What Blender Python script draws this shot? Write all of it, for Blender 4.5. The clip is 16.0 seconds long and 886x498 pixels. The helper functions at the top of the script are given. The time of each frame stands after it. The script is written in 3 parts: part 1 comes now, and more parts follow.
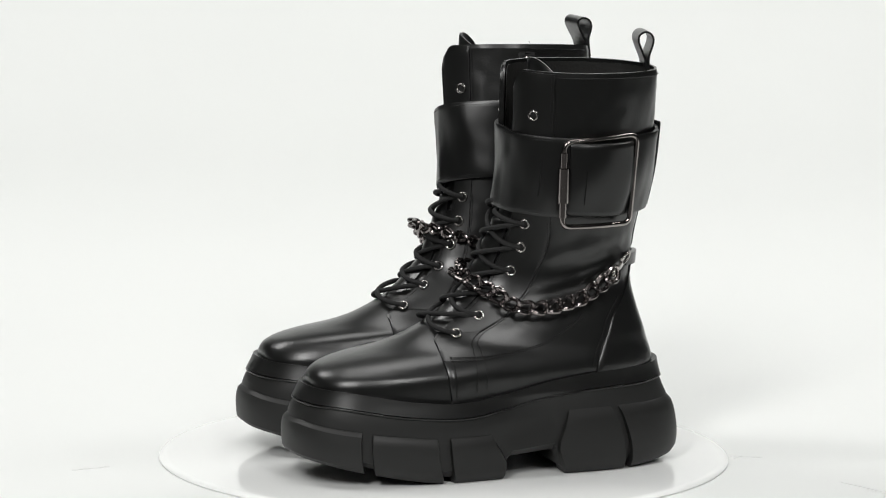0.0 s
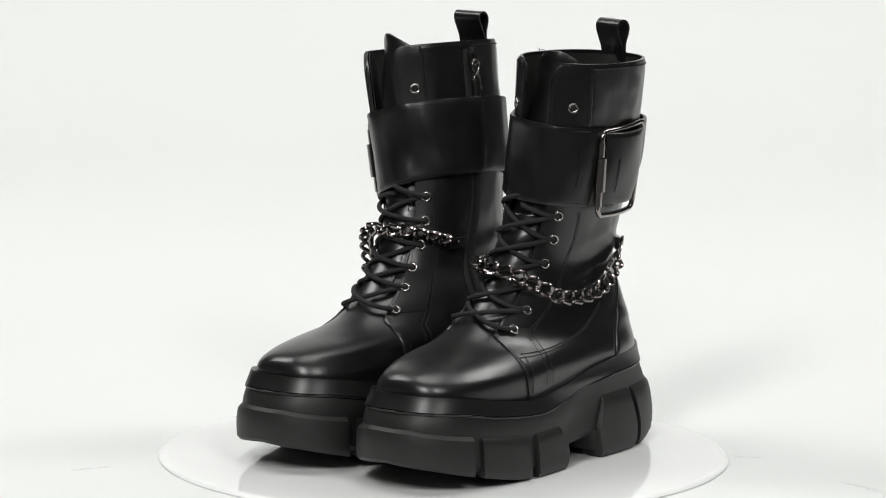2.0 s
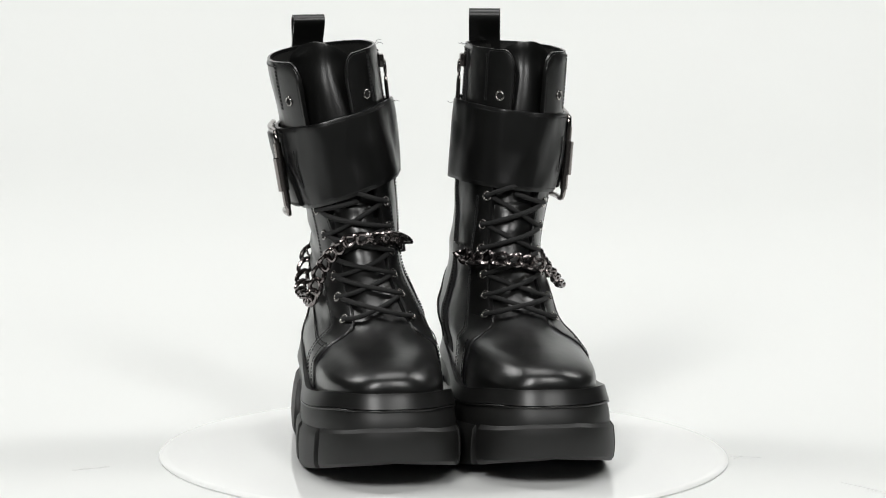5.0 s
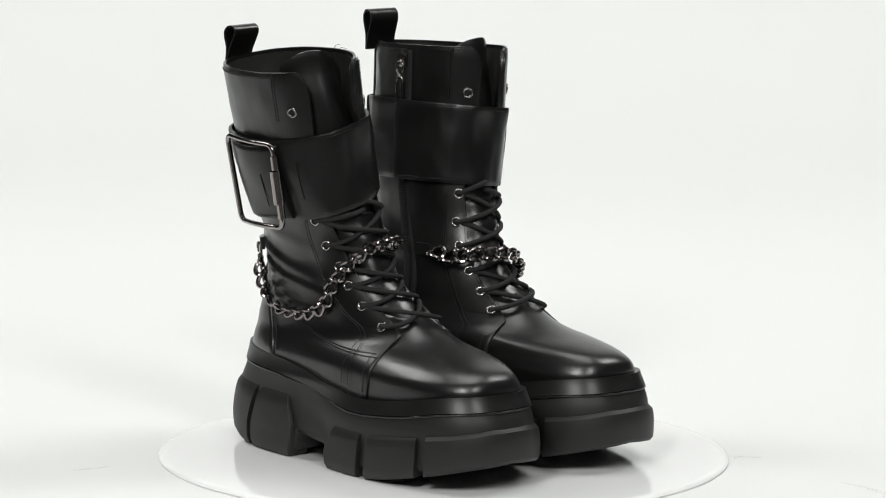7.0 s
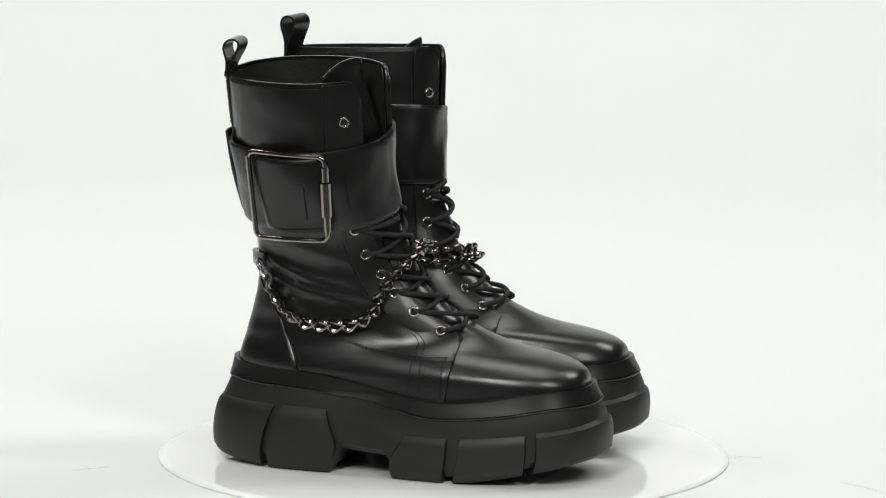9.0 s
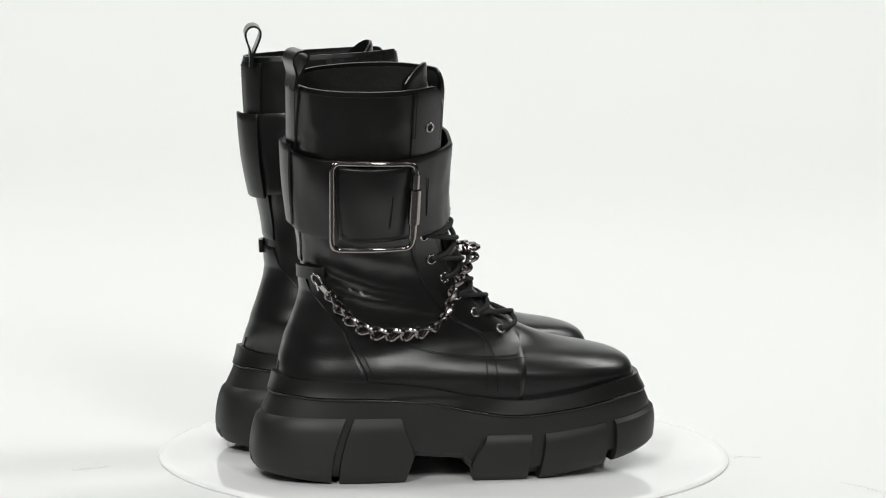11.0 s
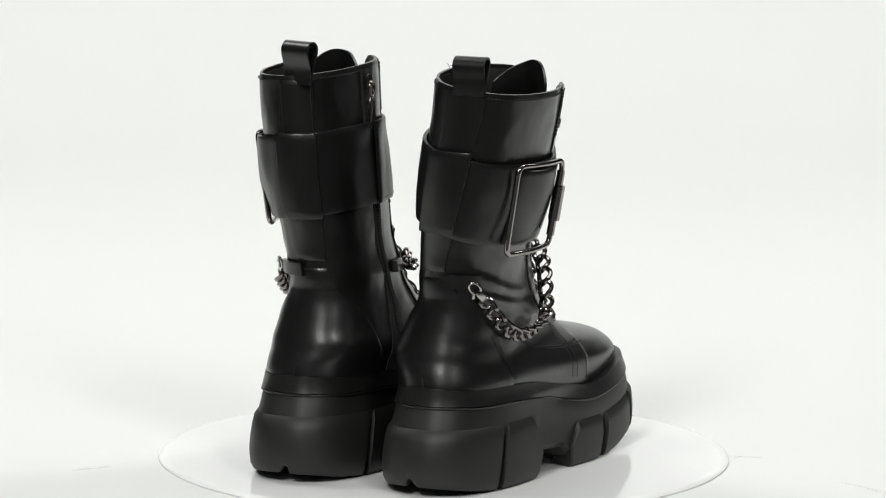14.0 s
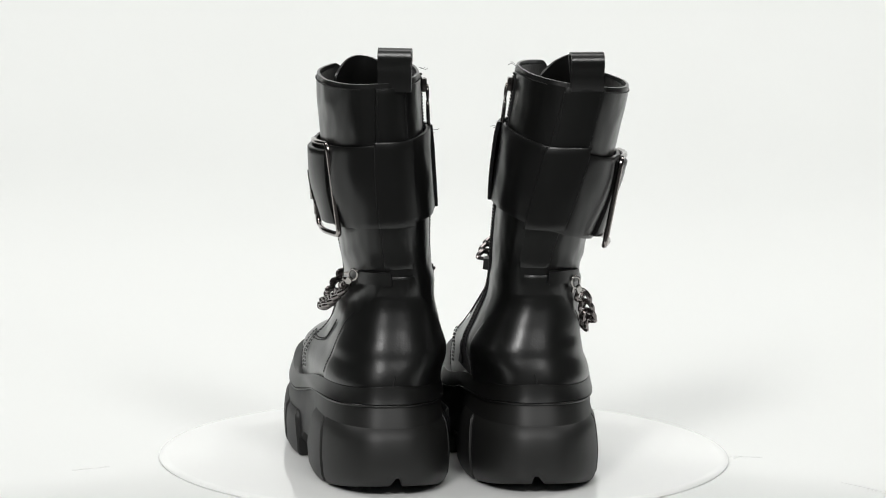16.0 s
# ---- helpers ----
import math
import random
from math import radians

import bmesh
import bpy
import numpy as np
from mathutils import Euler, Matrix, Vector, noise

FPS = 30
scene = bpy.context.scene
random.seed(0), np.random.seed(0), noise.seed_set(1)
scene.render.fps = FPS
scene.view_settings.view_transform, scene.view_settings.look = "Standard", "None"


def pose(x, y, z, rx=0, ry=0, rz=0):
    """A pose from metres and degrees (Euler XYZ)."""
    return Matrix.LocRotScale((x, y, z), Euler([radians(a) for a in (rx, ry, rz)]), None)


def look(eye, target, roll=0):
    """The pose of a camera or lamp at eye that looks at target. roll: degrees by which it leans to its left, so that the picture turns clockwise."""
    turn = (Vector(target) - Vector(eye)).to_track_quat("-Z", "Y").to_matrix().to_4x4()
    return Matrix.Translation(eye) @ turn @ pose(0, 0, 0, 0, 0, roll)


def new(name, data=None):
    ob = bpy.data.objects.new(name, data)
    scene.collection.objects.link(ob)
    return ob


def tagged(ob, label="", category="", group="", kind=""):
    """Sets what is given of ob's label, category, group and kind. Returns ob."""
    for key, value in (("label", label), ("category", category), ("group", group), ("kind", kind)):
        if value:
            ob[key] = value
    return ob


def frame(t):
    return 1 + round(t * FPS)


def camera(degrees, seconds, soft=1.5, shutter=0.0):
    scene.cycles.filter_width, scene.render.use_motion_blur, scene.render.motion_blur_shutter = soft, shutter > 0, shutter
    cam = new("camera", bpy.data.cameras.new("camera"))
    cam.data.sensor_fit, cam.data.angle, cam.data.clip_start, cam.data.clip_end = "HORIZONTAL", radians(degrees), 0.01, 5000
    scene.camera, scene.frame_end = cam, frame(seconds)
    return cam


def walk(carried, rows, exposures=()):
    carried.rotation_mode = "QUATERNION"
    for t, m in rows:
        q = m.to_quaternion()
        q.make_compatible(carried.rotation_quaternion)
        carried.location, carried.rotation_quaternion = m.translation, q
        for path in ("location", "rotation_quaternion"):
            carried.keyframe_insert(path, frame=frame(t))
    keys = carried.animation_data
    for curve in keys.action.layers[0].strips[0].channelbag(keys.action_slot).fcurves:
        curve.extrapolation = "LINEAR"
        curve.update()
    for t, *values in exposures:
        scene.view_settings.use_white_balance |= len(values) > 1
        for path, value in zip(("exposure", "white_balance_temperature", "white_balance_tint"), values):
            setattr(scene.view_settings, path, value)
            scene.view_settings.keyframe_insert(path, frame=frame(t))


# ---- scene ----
# ---- form of a boot: contours at each height ----
# z, back y, front y, half width, taper, shift outward of the left and the right boot, power front, power back
UPPER = [
    (0.050, 0.1305, -0.1194, 0.0398, 0.320, 0.000, 0.000, 3.05, 2.6),
    (0.066, 0.1306, -0.1190, 0.0401, 0.315, 0.000, 0.000, 3.00, 2.6),
    (0.072, 0.1304, -0.1176, 0.0403, 0.290, 0.000, 0.000, 2.80, 2.55),
    (0.0765, 0.1297, -0.1144, 0.0402, 0.250, -0.0008, -0.0008, 2.58, 2.5),
    (0.081, 0.1287, -0.1068, 0.0401, 0.210, -0.0022, -0.0022, 2.38, 2.5),
    (0.0850, 0.1275, -0.0930, 0.0395, 0.150, -0.0034, -0.0034, 2.26, 2.5),
    (0.0890, 0.1262, -0.0732, 0.0388, 0.085, -0.0040, -0.0040, 2.10, 2.5),
    (0.094, 0.1250, -0.0555, 0.0380, 0.050, -0.0044, -0.0040, 2.05, 2.5),
    (0.102, 0.1225, -0.0370, 0.0358, 0.035, -0.0044, -0.0026, 2.1, 2.4),
    (0.110, 0.1200, -0.0222, 0.034, 0.030, -0.0046, -0.0008, 2.20, 2.4),
    (0.125, 0.1165, -0.0036, 0.0305, 0.020, -0.005, 0.002, 2.20, 2.3),
    (0.140, 0.1165, 0.0052, 0.029, 0.010, -0.005, 0.003, 2.20, 2.3),
    (0.160, 0.1175, 0.0122, 0.03, 0.0, -0.002, 0.005, 2.05, 2.3),
    (0.180, 0.121, 0.0165, 0.0322, 0.0, 0.0005, 0.009, 2.05, 2.3),
    (0.205, 0.1252, 0.019, 0.0345, 0.0, 0.0045, 0.0145, 2.05, 2.3),
    (0.230, 0.1275, 0.019, 0.0345, 0.0, 0.0070, 0.0190, 2.05, 2.3),
    (0.260, 0.1290, 0.019, 0.0345, 0.0, 0.0092, 0.0245, 2.05, 2.3),
    (0.300, 0.1302, 0.0185, 0.0345, 0.0, 0.0110, 0.0300, 2.05, 2.3),
]
# z, back y, front y, half width amid, taper (front wider), powers
SOLE = [
    (-0.01, 0.1440, -0.1220, 0.0520, 0.105, 2.30, 2.78),
    (0.000, 0.1460, -0.1250, 0.0532, 0.105, 2.30, 2.78),
    (0.010, 0.1490, -0.1295, 0.0540, 0.103, 2.32, 2.78),
    (0.020, 0.1500, -0.1325, 0.0542, 0.102, 2.34, 2.78),
    (0.035, 0.1480, -0.1335, 0.0525, 0.104, 2.34, 2.78),
    (0.046, 0.1440, -0.1306, 0.0500, 0.106, 2.34, 2.78),
    (0.056, 0.1388, -0.1248, 0.0464, 0.130, 2.40, 2.75),
    (0.065, 0.1358, -0.1205, 0.0442, 0.140, 2.42, 2.74),
    (0.080, 0.1330, -0.1175, 0.0424, 0.140, 2.44, 2.7),
]


def pinch(form, cy, z):
    """The waist of the sole, amid its length, wider again under the upper."""
    if form != "sole":
        return 0.0
    rise = min(max((z - 0.048) / 0.010, 0), 1)
    return 0.0042 * math.exp(-((cy - 0.25) / 0.3) ** 2) * (1 - 0.9 * rise) - 0.0032 * rise * math.exp(-((cy - 0.72) / 0.45) ** 2)


def glide(table, z, k):
    """Column k of a table at height z, with smooth slopes."""
    n = len(table)
    if z <= table[0][0]:
        return table[0][k]
    if z >= table[-1][0]:
        return table[-1][k]
    i = 0
    while table[i + 1][0] < z:
        i += 1

    def slope(j):
        a, b = max(j - 1, 0), min(j + 1, n - 1)
        return (table[b][k] - table[a][k]) / (table[b][0] - table[a][0])
    h = table[i + 1][0] - table[i][0]
    t = (z - table[i][0]) / h
    p, q, a, b = table[i][k], table[i + 1][k], slope(i) * h, slope(i + 1) * h
    return p + t * (a + t * (3 * (q - p) - 2 * a - b + t * (2 * (p - q) + a + b)))


def ring(form, side, z):
    """Back, front, middle, half width, taper, shift, powers of the contour at height z."""
    if form == "sole":
        yb, yf, w, tp, nf, nb = [glide(SOLE, z, k) for k in (1, 2, 3, 4, 5, 6)]
        return yb, yf, 0.0, w, tp, 0.0004, nf, nb
    yb, yf, w, tp, nf, nb = [glide(UPPER, z, k) for k in (1, 2, 3, 4, 7, 8)]
    oc = glide(UPPER, z, 5 if side > 0 else 6)
    if side < 0:
        lean = min(max((z - 0.13) / 0.15, 0), 1)
        w, yb, tp = w * (1 + 0.12 * lean), yb + 0.001 * lean, tp - 0.12 * lean
    return yb, yf, 0.067, w, tp, oc, nf, nb


def skin(form, side, phi, z, off=0.0):
    """The point (outward, y, z) of the contour at the angle phi (0 back, 90 outer, 180 front, 270 inner), off metres outside it."""
    yb, yf, yc, w, tp, oc, nf, nb = ring(form, side, z)
    c, s = math.cos(phi), math.sin(phi)
    n, length = (nb, yb - yc) if c > 0 else (nf, yc - yf)
    cy = math.copysign(abs(c) ** (2 / n), c)
    w = w * (1 - tp * (cy if cy < 0 or form == "sole" else 0.6 * cy)) - pinch(form, cy, z)
    if form == "sole" and cy < 0:
        w *= 1 + 0.14 * cy * cy
    return (oc + (w + off) * math.copysign(abs(s) ** (2 / n), s), yc + (length + off) * cy, z)


def turned(t):
    """Degrees by which the turntable has turned at t seconds: it runs evenly."""
    return -71.07 + 16.07 * t


EYE = (0.0, -3.0823, 0.6270)
TILT, SWAY = radians(8.9118), radians(-0.0318)
AIM = (math.cos(TILT) * math.sin(SWAY), math.cos(TILT) * math.cos(SWAY), -math.sin(TILT))
STAND = look(EYE, [a + b for a, b in zip(EYE, AIM)], 0.424)
cam = camera(11.2930, 16.0, soft=1.1)
walk(cam, [(0, STAND), (16, STAND)], exposures=[(0, 0.0), (16, 0.0)])

# ---- light ----
world = bpy.data.worlds.new("studio_air")
world.use_nodes = True
world.node_tree.nodes["Background"].inputs[0].default_value = (0.97, 1.0, 0.985, 1)
world.node_tree.nodes["Background"].inputs[1].default_value = 0.03
scene.world = world


def softbox(name, eye, target, width, height, watts):
    data = bpy.data.lights.new(name, "AREA")
    data.shape, data.size, data.size_y, data.energy = "RECTANGLE", width, height, watts
    data.color = (1.0, 0.995, 0.98)
    ob = new(name, data)
    ob.matrix_world = look(eye, target)
    return ob


softbox("softbox_key", (-0.62, -1.90, 1.62), (0, 0, 0.12), 0.40, 0.80, 29)
softbox("softbox_fill", (0.80, -1.85, 1.66), (0, 0, 0.12), 0.36, 0.80, 16)
softbox("softbox_top", (0, 0.15, 2.0), (0, 0.15, 0), 1.0, 0.8, 11)
softbox("backdrop_light_west", (-1.5, 0.7, 2.0), (0, 2.3, 0.7), 0.9, 0.9, 30)
softbox("backdrop_light_east", (1.5, 0.7, 2.0), (0, 2.3, 0.7), 0.9, 0.9, 30)


# ---- materials ----
def material(name, base, rough, metal=0.0, grain=0.0, grain_size=900.0, stain=0.25, stain_size=25.0, rough_var=0.12, coat=0.0, wrinkle=60.0):
    m = bpy.data.materials.new(name)
    m.use_nodes = True
    nt = m.node_tree
    b = nt.nodes["Principled BSDF"]
    b.inputs["Metallic"].default_value = metal
    b.inputs["Coat Weight"].default_value = coat
    b.inputs["Coat Roughness"].default_value = 0.30
    tex = nt.nodes.new("ShaderNodeTexCoord")
    big = nt.nodes.new("ShaderNodeTexNoise")
    big.inputs["Scale"].default_value, big.inputs["Detail"].default_value = stain_size, 5
    nt.links.new(tex.outputs["Object"], big.inputs["Vector"])
    mix = nt.nodes.new("ShaderNodeMix")
    mix.data_type = "RGBA"
    mix.inputs[6].default_value = (*[c * (1 - stain) for c in base], 1)
    mix.inputs[7].default_value = (*[min(1, c * (1 + stain)) for c in base], 1)
    nt.links.new(big.outputs["Fac"], mix.inputs[0])
    nt.links.new(mix.outputs[2], b.inputs["Base Color"])
    span = nt.nodes.new("ShaderNodeMapRange")
    span.inputs["To Min"].default_value, span.inputs["To Max"].default_value = rough - rough_var, rough + rough_var
    nt.links.new(big.outputs["Fac"], span.inputs["Value"])
    nt.links.new(span.outputs[0], b.inputs["Roughness"])
    if grain:
        fine = nt.nodes.new("ShaderNodeTexVoronoi")
        fine.inputs["Scale"].default_value = grain_size
        nt.links.new(tex.outputs["Object"], fine.inputs["Vector"])
        soft = nt.nodes.new("ShaderNodeTexNoise")
        soft.inputs["Scale"].default_value, soft.inputs["Detail"].default_value = wrinkle, 3
        nt.links.new(tex.outputs["Object"], soft.inputs["Vector"])
        add = nt.nodes.new("ShaderNodeMath")
        add.operation = "MULTIPLY_ADD"
        add.inputs[1].default_value = 0.13
        nt.links.new(fine.outputs["Distance"], add.inputs[0])
        nt.links.new(soft.outputs["Fac"], add.inputs[2])
        bump = nt.nodes.new("ShaderNodeBump")
        bump.inputs["Strength"].default_value, bump.inputs["Distance"].default_value = grain, 0.001
        nt.links.new(add.outputs[0], bump.inputs["Height"])
        nt.links.new(bump.outputs[0], b.inputs["Normal"])
    return m


LEATHER = material("black_leather", (0.0043, 0.0045, 0.0043), 0.32, grain=0.34, grain_size=900, rough_var=0.08, wrinkle=60, coat=0.35)
SUEDE = material("strap_leather", (0.0050, 0.0051, 0.0050), 0.33, grain=0.26, grain_size=1300, rough_var=0.06, wrinkle=24)
LINING = material("lining_leather", (0.018, 0.018, 0.017), 0.42, grain=0.8, grain_size=500)
RUBBER = material("black_rubber", (0.0066, 0.0066, 0.0062), 0.50, grain=0.12, grain_size=2200, rough_var=0.06)
RAND = material("smooth_rubber", (0.0060, 0.0060, 0.0058), 0.36, grain=0.05, grain_size=1500, rough_var=0.06)
CORD = material("lace_cord", (0.010, 0.010, 0.010), 0.85, grain=0.9, grain_size=1600)
THREAD = material("thread", (0.006, 0.006, 0.006), 0.6, grain=0.4, grain_size=3000)
GUNMETAL = material("gunmetal", (0.30, 0.275, 0.265), 0.16, metal=1.0, stain=0.15, rough_var=0.05)
CHAIN_METAL = material("chain_metal", (0.22, 0.198, 0.195), 0.19, metal=1.0, stain=0.2, rough_var=0.05)
EYELET = material("eyelet_metal", (0.40, 0.385, 0.37), 0.22, metal=1.0, stain=0.1, rough_var=0.05)
# near black, painted shade inside eyelets and strap slots
HOLE_SHADE = material("eyelet_shade", (0.004, 0.004, 0.004), 0.9)
ZIP = material("zip_tape", (0.008, 0.008, 0.008), 0.8, grain=0.6, grain_size=1500)
ACRYLIC = material("white_acrylic", (0.86, 0.87, 0.86), 0.09, stain=0.01, stain_size=4, rough_var=0.03)
PAPER = material("white_backdrop", (0.80, 0.815, 0.80), 0.75, grain=0.05, grain_size=300, stain=0.015, stain_size=3)
CONCRETE = material("dark_floor", (0.045, 0.045, 0.044), 0.7, grain=0.3, grain_size=40, stain=0.3, stain_size=3)
SCUFF = material("scuff", (0.74, 0.75, 0.735), 0.7, stain=0.2)


# ---- mesh helpers ----
def mesh_of(name, verts, faces, mat, sharp=38):
    me = bpy.data.meshes.new(name)
    me.from_pydata(verts, [], faces)
    bm = bmesh.new()
    bm.from_mesh(me)
    bmesh.ops.remove_doubles(bm, verts=bm.verts, dist=1e-6)
    bmesh.ops.recalc_face_normals(bm, faces=bm.faces)
    for f in bm.faces:
        f.smooth = True
    bm.to_mesh(me)
    bm.free()
    me.set_sharp_from_angle(angle=radians(sharp))
    me.materials.append(mat)
    return me


def part(name, me, parent, label="", m=None):
    ob = new(name, me)
    ob.parent = parent
    if m is not None:
        ob.matrix_basis = m
    return tagged(ob, label)


RINGS = {}


def at(form, side, phi, z, off=0.0):
    """A point of the boot's skin in the boot's space, off metres along the outward normal. phi in degrees."""
    a, e = radians(phi), 1e-4
    p = Vector(skin(form, side, a, z))
    if off:
        n = (Vector(skin(form, side, a + 0.004, z)) - Vector(skin(form, side, a - 0.004, z))).cross(
            Vector(skin(form, side, a, z + e)) - Vector(skin(form, side, a, z - e)))
        n.normalize()
        if n.x * math.sin(a) + n.y * math.cos(a) < 0:
            n = -n
        p = p + n * off
    return Vector((side * p.x, p.y, p.z * 0.991))


def frame_at(form, side, phi, z, off=0.0):
    """Matrix on the skin: Z outward, X along growing phi."""
    p, q = at(form, side, phi, z, off), at(form, side, phi, z, off + 0.001)
    zv = (q - p).normalized()
    xv = at(form, side, phi + 0.5, z, off) - at(form, side, phi - 0.5, z, off)
    xv = (xv - zv * xv.dot(zv)).normalized()
    yv = zv.cross(xv)
    return Matrix(((xv.x, yv.x, zv.x, p.x), (xv.y, yv.y, zv.y, p.y), (xv.z, yv.z, zv.z, p.z), (0, 0, 0, 1)))


def patch(form, side, fn, nu, nv, off, thick, loop=False, bevel=0.0006, flare=None):
    """A curved sheet on the skin: fn(u, v) gives phi and z; off its outer face, thick its depth."""
    verts, faces = [], []
    us = [i / nu for i in range(nu + (0 if loop else 1))]
    vs = [j / nv for j in range(nv + 1)]
    if not loop:
        us = [0, 0.02 / nu * 8] + us[1:-1] + [1 - 0.02 / nu * 8, 1] if nu > 2 else us
    vs = [0, 0.02] + vs[1:-1] + [0.98, 1] if nv > 1 else vs
    nuu, nvv = len(us), len(vs)
    for layer in (0, 1):
        for i, u in enumerate(us):
            for j, v in enumerate(vs):
                phi, z = fn(u, v)
                o = off + (flare(u, v) if flare else 0.0)
                if layer:
                    o -= thick
                elif j in (0, nvv - 1) or (not loop and i in (0, nuu - 1)):
                    o -= bevel
                verts.append(at(form, side, phi, z, o))
    def idx(layer, i, j):
        return layer * nuu * nvv + (i % nuu) * nvv + j
    for i in range(nuu if loop else nuu - 1):
        for j in range(nvv - 1):
            for layer in (0, 1):
                faces.append((idx(layer, i, j), idx(layer, i + 1, j), idx(layer, i + 1, j + 1), idx(layer, i, j + 1)))
        for j in (0, nvv - 1):
            faces.append((idx(0, i, j), idx(0, i + 1, j), idx(1, i + 1, j), idx(1, i, j)))
    if not loop:
        for i in (0, nuu - 1):
            for j in range(nvv - 1):
                faces.append((idx(0, i, j), idx(0, i, j + 1), idx(1, i, j + 1), idx(1, i, j)))
    return verts, faces


def tube(points, radius, sides=8, closed=False, ends=True):
    """A round wire along points."""
    verts, faces, n = [], [], len(points)
    pts = [Vector(p) for p in points]
    ref = None
    for i, p in enumerate(pts):
        a, b = (pts[i - 1], pts[(i + 1) % n]) if closed else (pts[max(i - 1, 0)], pts[min(i + 1, n - 1)])
        t = (b - a).normalized()
        if ref is None:
            ref = t.orthogonal().normalized()
        ref = (ref - t * ref.dot(t)).normalized()
        w = t.cross(ref)
        r = radius(i / (n - 1)) if callable(radius) else radius
        for k in range(sides):
            g = 2 * math.pi * k / sides
            verts.append(p + (ref * math.cos(g) + w * math.sin(g)) * r)
    for i in range(n if closed else n - 1):
        for k in range(sides):
            k2 = (k + 1) % sides
            j = (i + 1) % n
            faces.append((i * sides + k, i * sides + k2, j * sides + k2, j * sides + k))
    if not closed and ends:
        faces.append(tuple(range(sides)))
        faces.append(tuple((n - 1) * sides + k for k in range(sides)))
    return verts, faces


def curve_through(points, steps):
    """A smooth line through points (tuples of any length)."""
    out, n = [], len(points)
    for i in range(n - 1):
        p0, p1, p2, p3 = points[max(i - 1, 0)], points[i], points[i + 1], points[min(i + 2, n - 1)]
        for k in range(steps):
            t = k / steps
            out.append(tuple(0.5 * (2 * b + (c - a) * t + (2 * a - 5 * b + 4 * c - d) * t * t + (3 * b - a - 3 * c + d) * t ** 3)
                             for a, b, c, d in zip(p0, p1, p2, p3)))
    out.append(tuple(points[-1]))
    return out


def even(points, step):
    """Points at even steps along a polyline of vectors."""
    out, left, total = [points[0].copy()], step, 0.0
    for a, b in zip(points, points[1:]):
        d, done = (b - a).length, 0.0
        while d - done >= left:
            done += left
            out.append(a.lerp(b, done / d))
            left = step
        left -= d - done
    return out


def box_points(m, sx, sy, sz, bev):
    """A bevelled block in the space of m, as verts and faces."""
    bm = bmesh.new()
    bmesh.ops.create_cube(bm, size=1.0)
    bmesh.ops.scale(bm, vec=(sx, sy, sz), verts=bm.verts)
    if bev:
        bmesh.ops.bevel(bm, geom=bm.edges[:], offset=bev, segments=2, affect="EDGES", profile=0.6)
    bm.verts.index_update()
    v, f = [m @ x.co for x in bm.verts], [tuple(x.index for x in y.verts) for y in bm.faces]
    bm.free()
    return v, f


def joined(pieces):
    verts, faces = [], []
    for v, f in pieces:
        k = len(verts)
        verts += v
        faces += [tuple(i + k for i in q) for q in f]
    return verts, faces


# ---- the setting ----
def sweep():
    """White paper sweep: floor, curve and wall, with its thickness."""
    prof = [(-0.30, -0.0032), (1.4, -0.0032)]
    for k in range(1, 17):
        g = math.pi / 2 * k / 16
        prof.append((1.4 + 1.2 * math.sin(g), -0.0032 + 1.2 * (1 - math.cos(g))))
    prof.append((2.6, 3.2))
    verts, faces, n = [], [], len(prof)
    for x in (-1.25, 1.25):
        for d in (0, 1):
            for i, (y, z) in enumerate(prof):
                verts.append((x, y + (0.02 * d if i > 2 else 0), z - (0.02 * d if i < n - 1 else 0)))
    for i in range(n - 1):
        faces += [(i, i + 1, 2 * n + i + 1, 2 * n + i), (n + i, n + i + 1, 3 * n + i + 1, 3 * n + i), (i, i + 1, n + i + 1, n + i), (2 * n + i, 2 * n + i + 1, 3 * n + i + 1, 3 * n + i)]
    faces += [(0, n, 3 * n, 2 * n), (n - 1, 2 * n - 1, 4 * n - 1, 3 * n - 1)]
    tagged(new("backdrop", mesh_of("backdrop", verts, faces, PAPER, 30)), "seamless white paper sweep, lightly scuffed", "backdrop", kind="structure")


def unseen_floor():
    """Unseen dark floor, added under and round the paper to keep reflections dark."""
    v, f = box_points(pose(0, -0.5, -0.06), 9.0, 9.0, 0.06, 0.004)
    tagged(new("floor", mesh_of("floor", v, f, CONCRETE, 30)), "unseen dark grey floor added round the paper", "floor", kind="structure")


def scuffs():
    """Faint scuffs on the paper beside the plate."""
    rnd = random.Random(4)
    for x, y, length, turn in ((-0.248, -0.055, 0.016, 18), (-0.236, -0.049, 0.010, 24), (0.211, 0.004, 0.026, -6), (0.205, 0.0, 0.006, 40), (0.292, -0.105, 0.05, -32), (0.300, -0.12, 0.03, -30)):
        pts = [(x + (k / 6 - 0.5) * length * math.cos(radians(turn)) + rnd.uniform(-0.0006, 0.0006), y + (k / 6 - 0.5) * length * math.sin(radians(turn)) * 2 + rnd.uniform(-0.001, 0.001), -0.0031) for k in range(7)]
        v, f = tube(pts, lambda q: 0.0003 * (0.3 + math.sin(math.pi * min(max(q, 0.02), 0.98))), 6)
        tagged(new("scuff_mark", mesh_of("scuff_mark", v, f, SCUFF, 60)), "faint grey scuff on the white paper", "scuff", "scuffs on the paper")


